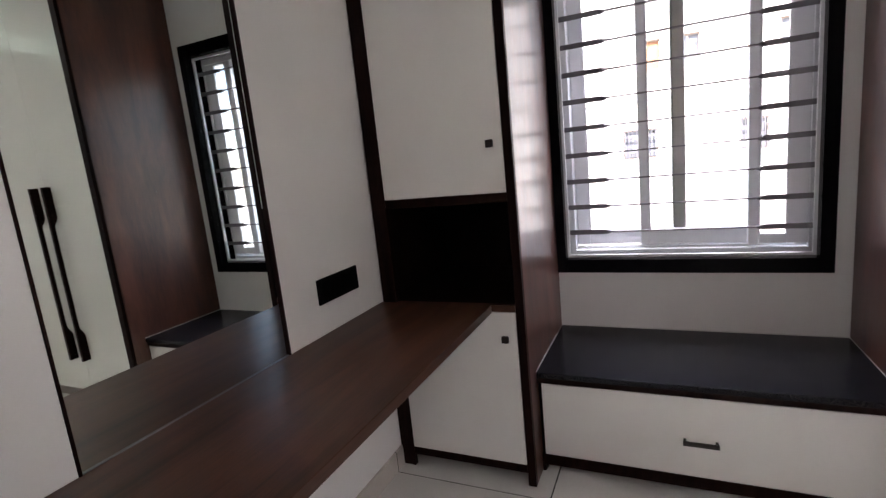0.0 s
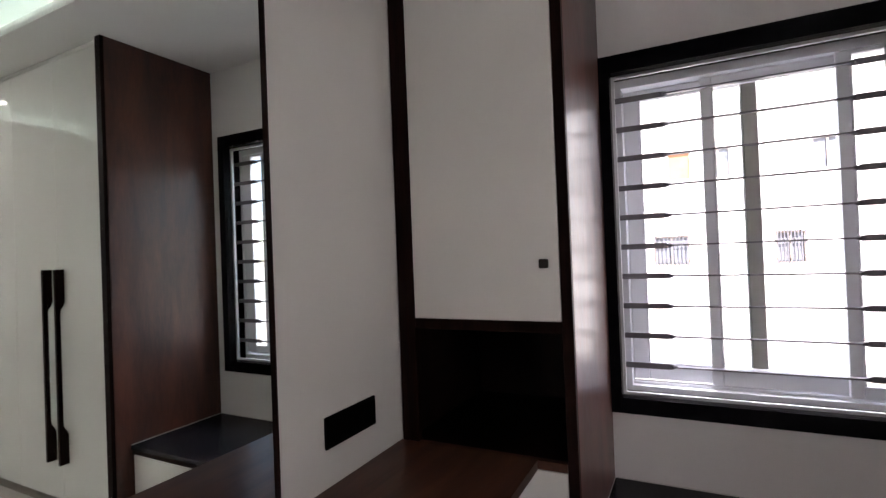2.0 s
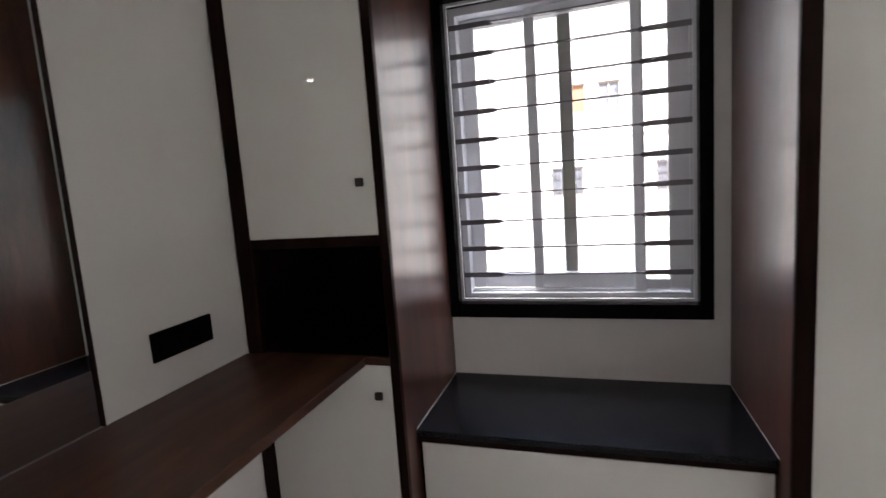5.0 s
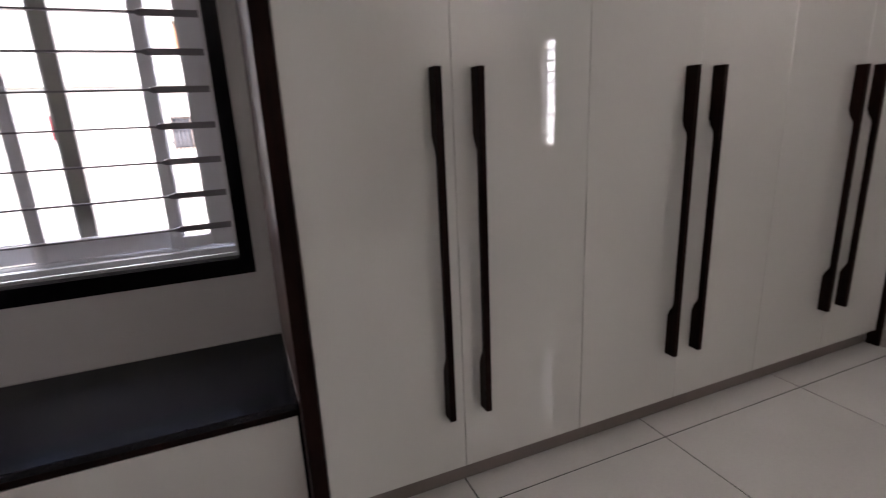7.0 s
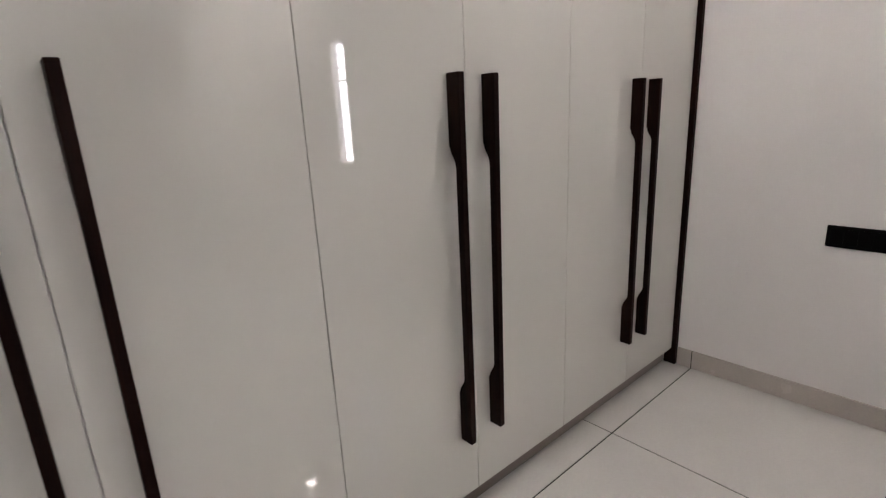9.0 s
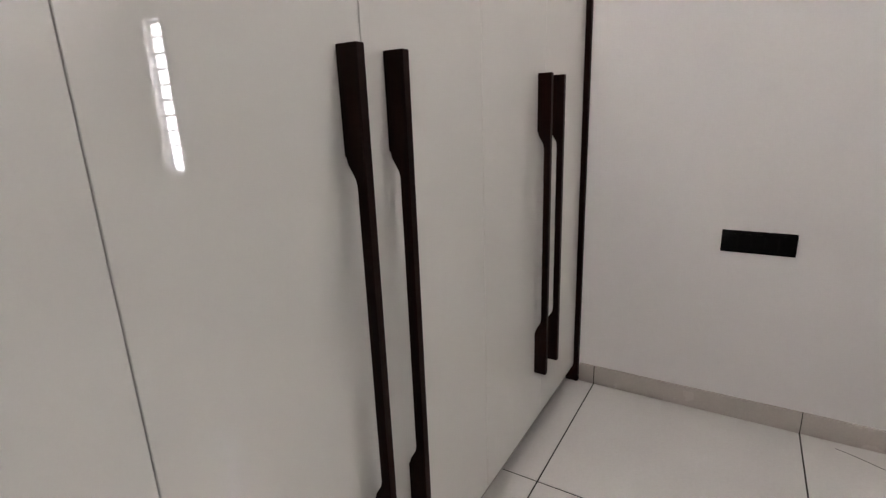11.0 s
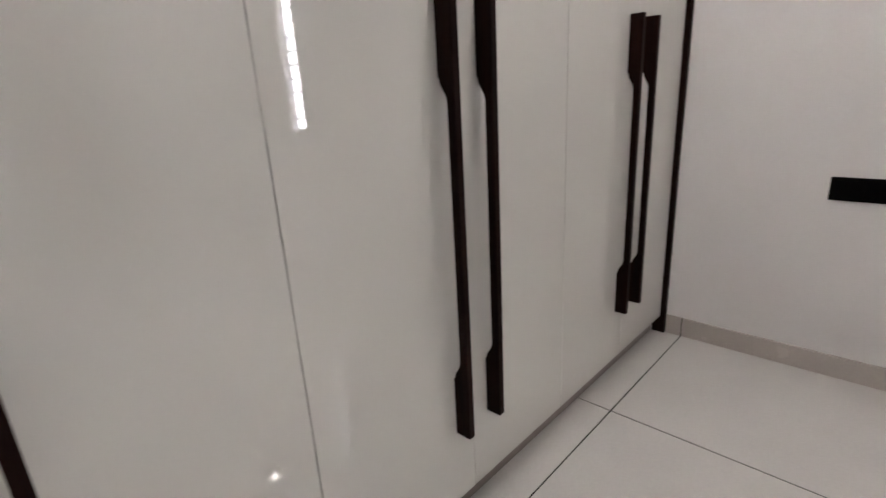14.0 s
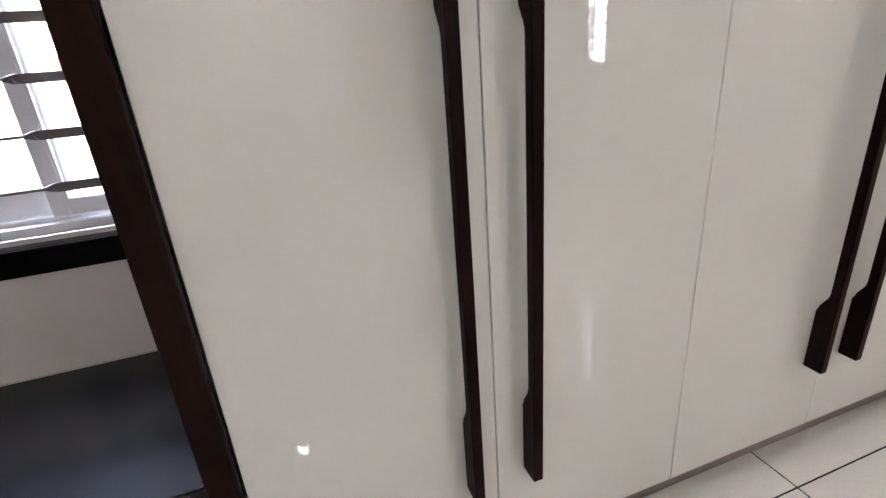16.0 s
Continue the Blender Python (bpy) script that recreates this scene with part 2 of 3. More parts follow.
# ceiling with a sunk tray in the middle
TX0, TX1, TY0, TY1 = 0.40, 2.95, -1.35, 1.50
C = 0.09                # depth of the cove behind the tray's lip
structure("ceiling", blocks((WEST - T, EAST + T, TY1, NORTH + T, CEIL, CEIL + 0.02), (WEST - T, EAST + T, SOUTH - T, TY0, CEIL, CEIL + 0.02),
                            (WEST - T, TX0, TY0, TY1, CEIL, CEIL + 0.02), (TX1, EAST + T, TY0, TY1, CEIL, CEIL + 0.02),
                            (WEST - T, EAST + T, TY1 + C, NORTH + T, CEIL + 0.02, CEIL + 0.13), (WEST - T, EAST + T, SOUTH - T, TY0 - C, CEIL + 0.02, CEIL + 0.13),
                            (WEST - T, TX0 - C, TY0 - C, TY1 + C, CEIL + 0.02, CEIL + 0.13), (TX1 + C, EAST + T, TY0 - C, TY1 + C, CEIL + 0.02, CEIL + 0.13),
                            (WEST - T, EAST + T, SOUTH - T, NORTH + T, CEIL + 0.13, CEIL + 0.2)), CEILING,
          "white plasterboard ceiling with a recessed rectangular tray", "ceiling")
structure("trim_tray", blocks((TX0 - 0.012, TX0, TY0 - 0.012, TY1 + 0.012, CEIL - 0.008, CEIL - 0.001), (TX1, TX1 + 0.012, TY0 - 0.012, TY1 + 0.012, CEIL - 0.008, CEIL - 0.001),
                              (TX0, TX1, TY1, TY1 + 0.012, CEIL - 0.008, CEIL - 0.001), (TX0, TX1, TY0 - 0.012, TY0, CEIL - 0.008, CEIL - 0.001)), CEILING,
          "thin white bead round the ceiling tray", "trim")

for a in ((TX0 - 0.05, TX0 - 0.035, TY0, TY1), (TX1 + 0.035, TX1 + 0.05, TY0, TY1), (TX0, TX1, TY0 - 0.05, TY0 - 0.035), (TX0, TX1, TY1 + 0.035, TY1 + 0.05)):
    tagged(part("cove_light_strip", blocks((*a, CEIL + 0.0205, CEIL + 0.028)), COVE), "glowing strip light hidden in the ceiling tray cove", "strip light", "cove strip lights")


def ceiling_lamp(x, y):
    lt = thing("ceiling_light", x, y, CEIL, "small square recessed ceiling light, switched on", "ceiling light", "recessed ceiling lights")
    r = 0.058
    part("frame", blocks((x - r, x + r, y - r, y - r + 0.008, CEIL - 0.008, CEIL), (x - r, x + r, y + r - 0.008, y + r, CEIL - 0.008, CEIL),
                         (x - r, x - r + 0.008, y - r + 0.008, y + r - 0.008, CEIL - 0.008, CEIL), (x + r - 0.008, x + r, y - r + 0.008, y + r - 0.008, CEIL - 0.008, CEIL)), UPVC, lt)
    part("diffuser", blocks((x - r + 0.008, x + r - 0.008, y - r + 0.008, y + r - 0.008, CEIL - 0.005, CEIL - 0.001)), LED, lt, "glowing white diffuser")


for lx, ly in ((3.04, -1.80), (0.67, -1.79), (2.38, 1.575)):
    ceiling_lamp(lx, ly)

# ---- window ----
window = thing("window_1", 0.1, NORTH, WZ0, "white three-panel sliding window with black lining and steel grill", "window", kind="structure")
FX0, FX1, FZ0, FZ1 = -0.445, 0.652, 0.707, 2.158
IX0, IX1, IZ0, IZ1 = -0.390, 0.602, 0.770, 2.086
FY0, FY1 = 2.378, 2.53
lining = part("window_frame", blocks((FX0, IX0, FY0, NORTH - 0.001, FZ0, FZ1), (IX1, FX1, FY0, NORTH - 0.001, FZ0, FZ1), (IX0, IX1, FY0, NORTH - 0.001, FZ0, IZ0), (IX0, IX1, FY0, NORTH - 0.001, IZ1, FZ1),
                                     bevel=0.002), LACQUER, window, "glossy black stone window surround")
part("window_reveal", blocks((WX0, IX0, NORTH, FY1, WZ0, WZ1), (IX1, WX1, NORTH, FY1, WZ0, WZ1), (IX0, IX1, NORTH, FY1, WZ0, IZ0), (IX0, IX1, NORTH, FY1, IZ1, WZ1)), LACQUER, window)
part("grill_frame", blocks((IX0, IX0 + 0.012, 2.43, 2.445, IZ0, IZ1), (IX1 - 0.012, IX1, 2.43, 2.445, IZ0, IZ1), (IX0 + 0.012, IX1 - 0.012, 2.43, 2.445, IZ0, IZ0 + 0.012), (IX0 + 0.012, IX1 - 0.012, 2.43, 2.445, IZ1 - 0.012, IZ1)),
     ALU, window, "bright metal edge strip")


def grill_bar(z):
    """A flat bar, upright at both ends and twisted flat between."""
    bm = bmesh.new()
    rings = []
    for x, a in ((IX0, 0), (-0.215, 0), (-0.200, 35), (-0.180, 90), (0.395, 90), (0.412, 35), (0.425, 0), (IX1, 0)):
        ca, sa = math.cos(radians(a)), math.sin(radians(a))
        rings.append([bm.verts.new((x, 2.455 + u * ca - v * sa, z + u * sa + v * ca)) for u, v in ((-0.003, -0.011), (0.003, -0.011), (0.003, 0.011), (-0.003, 0.011))])
    for r, q in zip(rings, rings[1:]):
        for k in range(4):
            bm.faces.new((r[k], r[(k + 1) % 4], q[(k + 1) % 4], q[k]))
    bm.faces.new(rings[0][::-1])
    bm.faces.new(rings[-1])
    bmesh.ops.recalc_face_normals(bm, faces=bm.faces)
    return bm


for k in range(10):
    part("grill_bar", grill_bar(0.889 + 0.1222 * k), STEEL, window)

part("sliding_track", blocks((IX0, IX0 + 0.03, 2.50, 2.60, IZ0, IZ1), (IX1 - 0.012, IX1, 2.50, 2.60, IZ0, IZ1), (IX0 + 0.03, IX1 - 0.012, 2.50, 2.60, IZ0, IZ0 + 0.022), (IX0 + 0.03, IX1 - 0.012, 2.50, 2.60, IZ1 - 0.035, IZ1),
                             (IX0 + 0.03, IX1 - 0.012, 2.531, 2.535, IZ0 + 0.022, IZ0 + 0.034), (IX0 + 0.03, IX1 - 0.012, 2.562, 2.566, IZ0 + 0.022, IZ0 + 0.034), bevel=0.001), UPVC, window, "white sliding window outer frame")


def sash(x0, x1, wl, wr, y, matl, matr, low=0.075, top=0.045):
    """One sliding panel with its own stiles, rails and pane."""
    z0, z1 = IZ0 + 0.036, IZ1 - 0.036
    s = part("sash", blocks((x0 + wl, x1 - wr, y, y + 0.024, z0, z0 + low), (x0 + wl, x1 - wr, y, y + 0.024, z1 - top, z1), bevel=0.003), UPVC, window, "white sliding panel")
    part("stile", blocks((x0, x0 + wl, y, y + 0.024, z0, z1), bevel=0.003), matl, s)
    part("stile", blocks((x1 - wr, x1, y, y + 0.024, z0, z1), bevel=0.003), matr, s)
    p = part("pane", blocks((x0 + wl, x1 - wr, y + 0.010, y + 0.014, z0 + low, z1 - top)), GLASS, s, "clear glass")
    p.visible_shadow = False
    part("bead", blocks((x0 + wl, x0 + wl + 0.006, y - 0.002, y + 0.009, z0 + low, z1 - top), (x1 - wr - 0.006, x1 - wr, y - 0.002, y + 0.009, z0 + low, z1 - top)), UPVC, s)


sash(-0.360, 0.135, 0.062, 0.052, 2.568, UPVC, INTERLOCK)
sash(-0.062, 0.420, 0.040, 0.042, 2.536, UPVC, UPVC)
sash(0.372, 0.590, 0.040, 0.075, 2.506, UPVC, UPVC, 0.045, 0.014)

slit = thing("window_2", JOG, -0.69, SZ0, "narrow bright window slot with thin bars and a black surround", "window", kind="structure")
SW0, SW1, SV0, SV1 = SY0 - 0.36, SY1 + 0.05, SZ0 - 0.055, SZ1 + 0.055     # outside of the surround
part("window_frame", blocks((JOG - 0.016, JOG - 0.0005, SW0, SW0 + 0.05, SV0, SV1), (JOG - 0.016, JOG - 0.0005, SY1, SW1, SV0, SV1), (JOG - 0.016, JOG - 0.0005, SW0 + 0.05, SY1, SV0, SZ0), (JOG - 0.016, JOG - 0.0005, SW0 + 0.05, SY1, SZ1, SV1), bevel=0.002),
     LACQUER, slit, "glossy black stone window surround")
# flat panel added in place of the window's dim side reveal
part("jamb_stand_in", blocks((JOG - 0.010, JOG - 0.0005, SW0 + 0.0505, SY0 - 0.0005, SZ0 + 0.0005, SZ1 - 0.0005)), INTERLOCK, slit, "grey panel standing in for the dim window jamb")
for k in range(9):
    zz = SZ0 + 0.09 + 0.09 * k
    part("grill_bar", blocks((JOG + 0.006, JOG + 0.012, SY0, SY1, zz - 0.006, zz + 0.006)), STEEL, slit)
p = part("pane", blocks((JOG + 0.016, JOG + 0.020, SY0, SY1, SZ0, SZ1)), GLASS, slit)
p.visible_shadow = False

door_south = thing("door_1", (DX0 + DX1) / 2, SOUTH, 0, "closed dark walnut room door in a walnut frame", "door", kind="structure")
part("door_frame", blocks((DX0, DX0 + 0.06, SOUTH - 0.11, SOUTH + 0.008, 0, DZ), (DX1 - 0.06, DX1, SOUTH - 0.11, SOUTH + 0.008, 0, DZ), (DX0 + 0.06, DX1 - 0.06, SOUTH - 0.11, SOUTH + 0.008, DZ - 0.06, DZ), bevel=0.002), WALNUT_EDGE, door_south)
part("door_leaf", blocks((DX0 + 0.063, DX1 - 0.063, SOUTH - 0.075, SOUTH - 0.04, 0.006, DZ - 0.063), bevel=0.002), WALNUT_UP, door_south, "plain walnut door leaf")

# ---- wardrobe ----
SEAMS = (0.762, 1.222, 1.694, 2.165, 2.635, 3.105, 3.552)
DOOR_Z0, DOOR_Z1 = 0.085, 2.546


def handle_outline():
    """Side view of the long pull: paddles against the door at both ends, a slim grip between."""
    z0, z1, deep, slim = 0.302, 1.374, 0.046, 0.022
    pts = [(FACE - 0.0005, z1), (FACE - deep, z1), (FACE - deep, z0), (FACE - 0.0005, z0), (FACE - 0.0005, z0 + 0.166)]
    pts += [(FACE - (deep - slim) * (0.12 + 0.88 * math.sin(a) ** 2) if a else FACE - 0.004, z0 + 0.166 + 0.05 * a / 1.571) for a in (0.0, 0.4, 0.8, 1.2, 1.571)]
    pts += [(FACE - (deep - slim) * (0.12 + 0.88 * math.sin(a) ** 2) if a else FACE - 0.004, z1 - 0.186 - 0.05 * a / 1.571) for a in (1.571, 1.2, 0.8, 0.4, 0.0)]
    pts.append((FACE - 0.0005, z1 - 0.186))
    return pts


wardrobe = thing("wardrobe", 2.15, 2.1, 0, "built-in wardrobe with six tall glossy cream doors and walnut edges", "wardrobe")
part("side_panel", blocks((NICHE_R, NICHE_R + 0.022, 1.762, NORTH - 0.001, 0.0, CEIL - 0.001), bevel=0.0015), WALNUT_UP, wardrobe, "dark walnut side panel")
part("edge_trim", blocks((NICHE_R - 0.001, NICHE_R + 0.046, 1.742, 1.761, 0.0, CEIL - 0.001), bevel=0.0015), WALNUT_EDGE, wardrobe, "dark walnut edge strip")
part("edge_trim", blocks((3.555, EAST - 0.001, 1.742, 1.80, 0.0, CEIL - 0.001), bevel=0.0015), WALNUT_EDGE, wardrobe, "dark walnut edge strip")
for name, b in [("back_panel", (0.736, 3.553, NORTH - 0.012, NORTH - 0.001, 0.07, CEIL - 0.002)), ("side_board", (0.736, 0.754, 1.785, NORTH - 0.0125, 0.07, CEIL - 0.002)), ("side_board", (3.537, 3.554, 1.785, NORTH - 0.0125, 0.07, CEIL - 0.002)),
                ("bottom_board", (0.7545, 3.5365, 1.785, NORTH - 0.0125, 0.07, 0.088)), ("top_board", (0.7545, 3.5365, 1.786, NORTH - 0.0125, 2.551, CEIL - 0.002)),
                *[("partition", (s - 0.009, s + 0.009, 1.785, NORTH - 0.0125, 0.0885, 2.5505)) for s in SEAMS[1:-1]]]:
    part(name, blocks(b), CARCASS, wardrobe, "white board")
# placed at the shadow's edge; its dark colour stands in for that shadow
part("kick_shadow_board", blocks((0.737, 3.554, 1.803, 1.818, 0.0, 0.0695)), KICK_SHADED, wardrobe, "recessed kick board, darkened to brown to imitate shadow")
part("shelf", blocks((0.755, 1.203, 1.80, NORTH - 0.013, 0.924, 0.957), bevel=0.0015), CARCASS, wardrobe)
part("shelf", blocks((0.755, 1.203, 1.80, NORTH - 0.013, 0.555, 0.572), bevel=0.0015), CARCASS, wardrobe)
drawer = part("drawer", blocks((0.790, 1.202, 1.812, 1.830, 0.750, 0.920), bevel=0.002), WALNUT_LONG, wardrobe, "dark walnut inner drawer front")
part("drawer_side", blocks((0.776, 0.789, 1.832, 2.32, 0.755, 0.912)), CARCASS, drawer)
part("pelmet", blocks((0.738, 3.554, 1.768, 1.785, 2.551, CEIL - 0.001)), GLOSS, wardrobe)

master_handle = None
for i in range(6):
    x0, x1 = SEAMS[i] + 0.0009, SEAMS[i + 1] - 0.0009
    door = part("door", blocks((x0, x1, FACE, FACE + 0.018, DOOR_Z0, DOOR_Z1), bevel=0.0012), GLOSS, wardrobe, "tall glossy cream laminate door")
    meet = SEAMS[i + 1] if i % 2 == 0 else SEAMS[i]
    hx = meet - 0.064 if i % 2 == 0 else meet + 0.064
    hx += 0.004 if i < 4 else 0.0
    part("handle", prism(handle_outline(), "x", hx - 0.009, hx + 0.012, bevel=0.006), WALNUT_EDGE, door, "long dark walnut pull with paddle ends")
    if i == 0:
        for hz in (0.30, 0.98, 1.65, 2.30):
            part("hinge", blocks((x0 + 0.016, x0 + 0.05, FACE + 0.0185, FACE + 0.028, hz - 0.024, hz + 0.024), (x0 + 0.022, x0 + 0.04, FACE + 0.0285, FACE + 0.05, hz - 0.010, hz + 0.010), bevel=0.003), NICKEL, door, "sprung metal cup hinge")

# ---- window seat ----
seat = thing("window_seat", 0.14, 1.85, 0, "built-in window seat with one white drawer between walnut panels", "window seat")
part("front_rail", blocks((NICHE_L + 0.001, NICHE_R - 0.001, 1.843, 1.862, 0.388, 0.412), bevel=0.001), WALNUT_EDGE, seat, "dark walnut rail")
part("plinth", blocks((NICHE_L + 0.001, NICHE_R - 0.001, 1.846, 1.864, 0.028, 0.074), bevel=0.001), WALNUT_EDGE, seat, "dark walnut plinth rail")
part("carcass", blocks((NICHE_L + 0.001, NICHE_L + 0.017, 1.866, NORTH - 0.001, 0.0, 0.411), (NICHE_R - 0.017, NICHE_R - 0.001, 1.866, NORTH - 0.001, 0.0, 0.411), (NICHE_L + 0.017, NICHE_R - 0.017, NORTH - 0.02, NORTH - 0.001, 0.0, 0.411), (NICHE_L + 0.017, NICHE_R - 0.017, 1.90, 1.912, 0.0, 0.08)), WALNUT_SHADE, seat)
part("leg", blocks((NICHE_L + 0.001, NICHE_L + 0.014, 1.846, 1.865, 0.0, 0.028)), WALNUT_EDGE, seat)
part("leg", blocks((NICHE_R - 0.014, NICHE_R - 0.001, 1.846, 1.865, 0.0, 0.028)), WALNUT_EDGE, seat)
drw = part("drawer", blocks((NICHE_L + 0.016, NICHE_R - 0.010, 1.845, 1.863, 0.077, 0.385), bevel=0.0015), MATT_WHITE, seat, "white laminate drawer front")
part("handle", blocks((0.090, 0.206, 1.815, 1.827, 0.212, 0.227), (0.092, 0.102, 1.827, 1.8455, 0.213, 0.226), (0.194, 0.204, 1.827, 1.8455, 0.213, 0.226), bevel=0.002, segments=2), BRONZE, drw, "small dark bronze bar handle")
slab = tagged(part("seat_slab", blocks((NICHE_L + 0.0015, NICHE_R - 0.0015, 1.835, NORTH - 0.001, 0.4125, BENCH), bevel=0.003, segments=2), GRANITE), "polished black granite slab on the window seat", "stone slab")
tagged(part("caulk_line", blocks((NICHE_L + 0.0005, NICHE_L + 0.0022, 1.84, NORTH - 0.006, BENCH + 0.0003, BENCH + 0.003), (NICHE_R - 0.0022, NICHE_R - 0.0005, 1.84, NORTH - 0.006, BENCH + 0.0003, BENCH + 0.003), (NICHE_L + 0.004, NICHE_R - 0.004, NORTH - 0.004, NORTH - 0.0005, BENCH + 0.0003, BENCH + 0.003)), MATT_WHITE),
       "thin white sealant line round the granite slab", "sealant", kind="structure")

# ---- corner cabinet ----
CX0, CX1, CX2, CX3 = WEST + 0.001, -0.966, -0.464, NICHE_L
cab = thing("corner_cabinet", -0.73, 2.0, 0, "tall corner cabinet with white doors in dark walnut frame", "cabinet")
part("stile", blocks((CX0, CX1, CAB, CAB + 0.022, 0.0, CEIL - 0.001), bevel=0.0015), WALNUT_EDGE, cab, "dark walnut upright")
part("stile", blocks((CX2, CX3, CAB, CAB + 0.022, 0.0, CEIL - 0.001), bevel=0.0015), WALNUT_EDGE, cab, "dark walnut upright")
part("side_panel", blocks((CX3 - 0.022, CX3, CAB + 0.0225, NORTH - 0.001, 0.0, CEIL - 0.001), bevel=0.001), WALNUT_UP, cab, "walnut side panel facing the window seat")
# inside boards take the shade-darkened walnut, so the open recess reads black
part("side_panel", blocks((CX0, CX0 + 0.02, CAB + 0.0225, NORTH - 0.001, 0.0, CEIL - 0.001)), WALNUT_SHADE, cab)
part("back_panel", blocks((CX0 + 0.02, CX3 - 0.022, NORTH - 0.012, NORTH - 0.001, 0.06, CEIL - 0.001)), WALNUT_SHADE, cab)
part("rail", blocks((CX1, CX2, CAB + 0.002, CAB + 0.022, 1.128, 1.162), bevel=0.001), WALNUT_EDGE, cab)
part("rail", blocks((CX1, CX2, CAB + 0.002, CAB + 0.022, 0.055, 0.090), bevel=0.001), WALNUT_EDGE, cab)
part("rail", blocks((CX1, CX2, CAB + 0.002, CAB + 0.022, 2.530, CEIL - 0.001), bevel=0.001), WALNUT_EDGE, cab)
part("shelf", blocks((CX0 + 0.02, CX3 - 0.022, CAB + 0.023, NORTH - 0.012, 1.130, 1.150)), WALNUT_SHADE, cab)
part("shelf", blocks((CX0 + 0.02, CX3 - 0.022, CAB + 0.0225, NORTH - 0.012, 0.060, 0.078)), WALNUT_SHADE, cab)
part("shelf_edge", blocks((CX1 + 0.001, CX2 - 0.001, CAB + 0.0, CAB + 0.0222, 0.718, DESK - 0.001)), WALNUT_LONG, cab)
# same shelf as its edge, with the recess shade painted in
part("shelf", blocks((CX0 + 0.02, CX3 - 0.022, CAB + 0.0225, NORTH - 0.012, 0.715, DESK - 0.001)), WALNUT_SHADE, cab, "dark walnut shelf level with the desk, shaded in its colour")


def knob(x, z):
    """Square knob with softened edges on a short neck."""
    return blocks((x - 0.014, x + 0.014, CAB - 0.026, CAB - 0.012, z - 0.014, z + 0.014), (x - 0.006, x + 0.006, CAB - 0.012, CAB - 0.001, z - 0.006, z + 0.006), bevel=0.0045, segments=3)


up = part("door", blocks((CX1 + 0.002, CX2 - 0.002, CAB - 0.001, CAB + 0.017, 1.164, 2.528), bevel=0.0015), MATT_WHITE, cab, "white laminate upper door")
part("knob", knob(-0.507, 1.338), BRONZE, up, "square dark bronze knob")
low = part("door", blocks((CX1 + 0.002, CX2 - 0.002, CAB - 0.001, CAB + 0.017, 0.092, 0.716), bevel=0.0015), MATT_WHITE, cab, "white laminate lower door")
part("knob", knob(-0.506, 0.616), BRONZE, low, "square dark bronze knob")

# ---- dressing desk ----
DX, DY0 = -0.555, -0.12
desk = thing("dressing_desk", -0.8, 0.8, 0, "long wall-mounted walnut dressing desk under the mirror", "desk")
part("tabletop", blocks((WEST - 0.0195, DX, DY0, CAB - 0.0015, 0.714, DESK), bevel=0.002, segments=2), WALNUT_LONG, desk, "dark walnut laminate top")
part("end_panel", blocks((WEST + 0.0005, DX - 0.02, DY0, DY0 + 0.022, 0.0, 0.7135), bevel=0.001), WALNUT_UP, desk)

PANEL_TOP = CEIL - 0.001
MY0, MY1 = 0.545, 1.165
panel_r = tagged(part("wall_panel", blocks((WEST - 0.0195, WEST, MY1 + 0.001, CAB - 0.001, DESK + 0.0005, PANEL_TOP), bevel=0.001), MATT_WHITE), "tall white laminate wall panel above the desk", "wall panel", "white wall panels")
panel_l = tagged(part("wall_panel", blocks((WEST - 0.0195, WEST, DY0, MY0 - 0.007, DESK + 0.0005, PANEL_TOP), bevel=0.001), MATT_WHITE), "tall white laminate wall panel above the desk", "wall panel", "white wall panels")
mirror = thing("wall_mirror", WEST, 0.85, DESK, "tall frameless mirror with thin dark edges above the desk", "mirror")
part("mirror_glass", blocks((WEST - 0.0195, WEST - 0.006, MY0, MY1 - 0.0048, DESK + 0.0005, PANEL_TOP)), SILVERED, mirror)
part("edge_strip", blocks((WEST - 0.0195, WEST + 0.002, MY1 - 0.0045, MY1, DESK + 0.0005, PANEL_TOP)), WALNUT_EDGE, mirror, "dark edge strip")
part("bottom_strip", blocks((WEST - 0.0058, WEST - 0.001, MY0, MY1 - 0.005, DESK + 0.0005, DESK + 0.002)), STEEL, mirror, "thin grey metal edge")
part("edge_strip", blocks((WEST - 0.0195, WEST + 0.0015, MY0 - 0.006, MY0 - 0.0005, DESK + 0.0005, PANEL_TOP)), WALNUT_EDGE, mirror, "dark edge strip")
tagged(part("wall_panel_lower", blocks((WEST - 0.0195, WEST, DY0, CAB - 0.001, 0.0, 0.713)), PAINT), "white painted wall under the desk", "wall", kind="structure")


def socket_plate(axis, face, a0, a1, z0, z1, label):
    """A wide black modular plate with five rocker modules."""
    sgn = 1 if axis == "west" else -1
    lo, hi = sorted((face, face + sgn * 0.010))
    th = thing("switch_plate", face, (a0 + a1) / 2, z0, label, "switch plate", "black switch plates")
    part("plate", blocks((lo, hi, a0, a1, z0, z1), bevel=0.004, segments=2), BLACK, th)
    n, m = 5, 0.012
    w = (a1 - a0 - 2 * m) / n
    for k in range(n):
        l2, h2 = sorted((face + sgn * 0.0102, face + sgn * 0.0122))
        part("rocker", blocks((l2, h2, a0 + m + k * w + 0.001, a0 + m + (k + 1) * w - 0.001, z0 + 0.012, z1 - 0.012), bevel=0.0008), BLACK, th)


socket_plate("west", WEST, 1.327, 1.562, 0.853, 0.942, "wide black switch plate on the white wall panel")
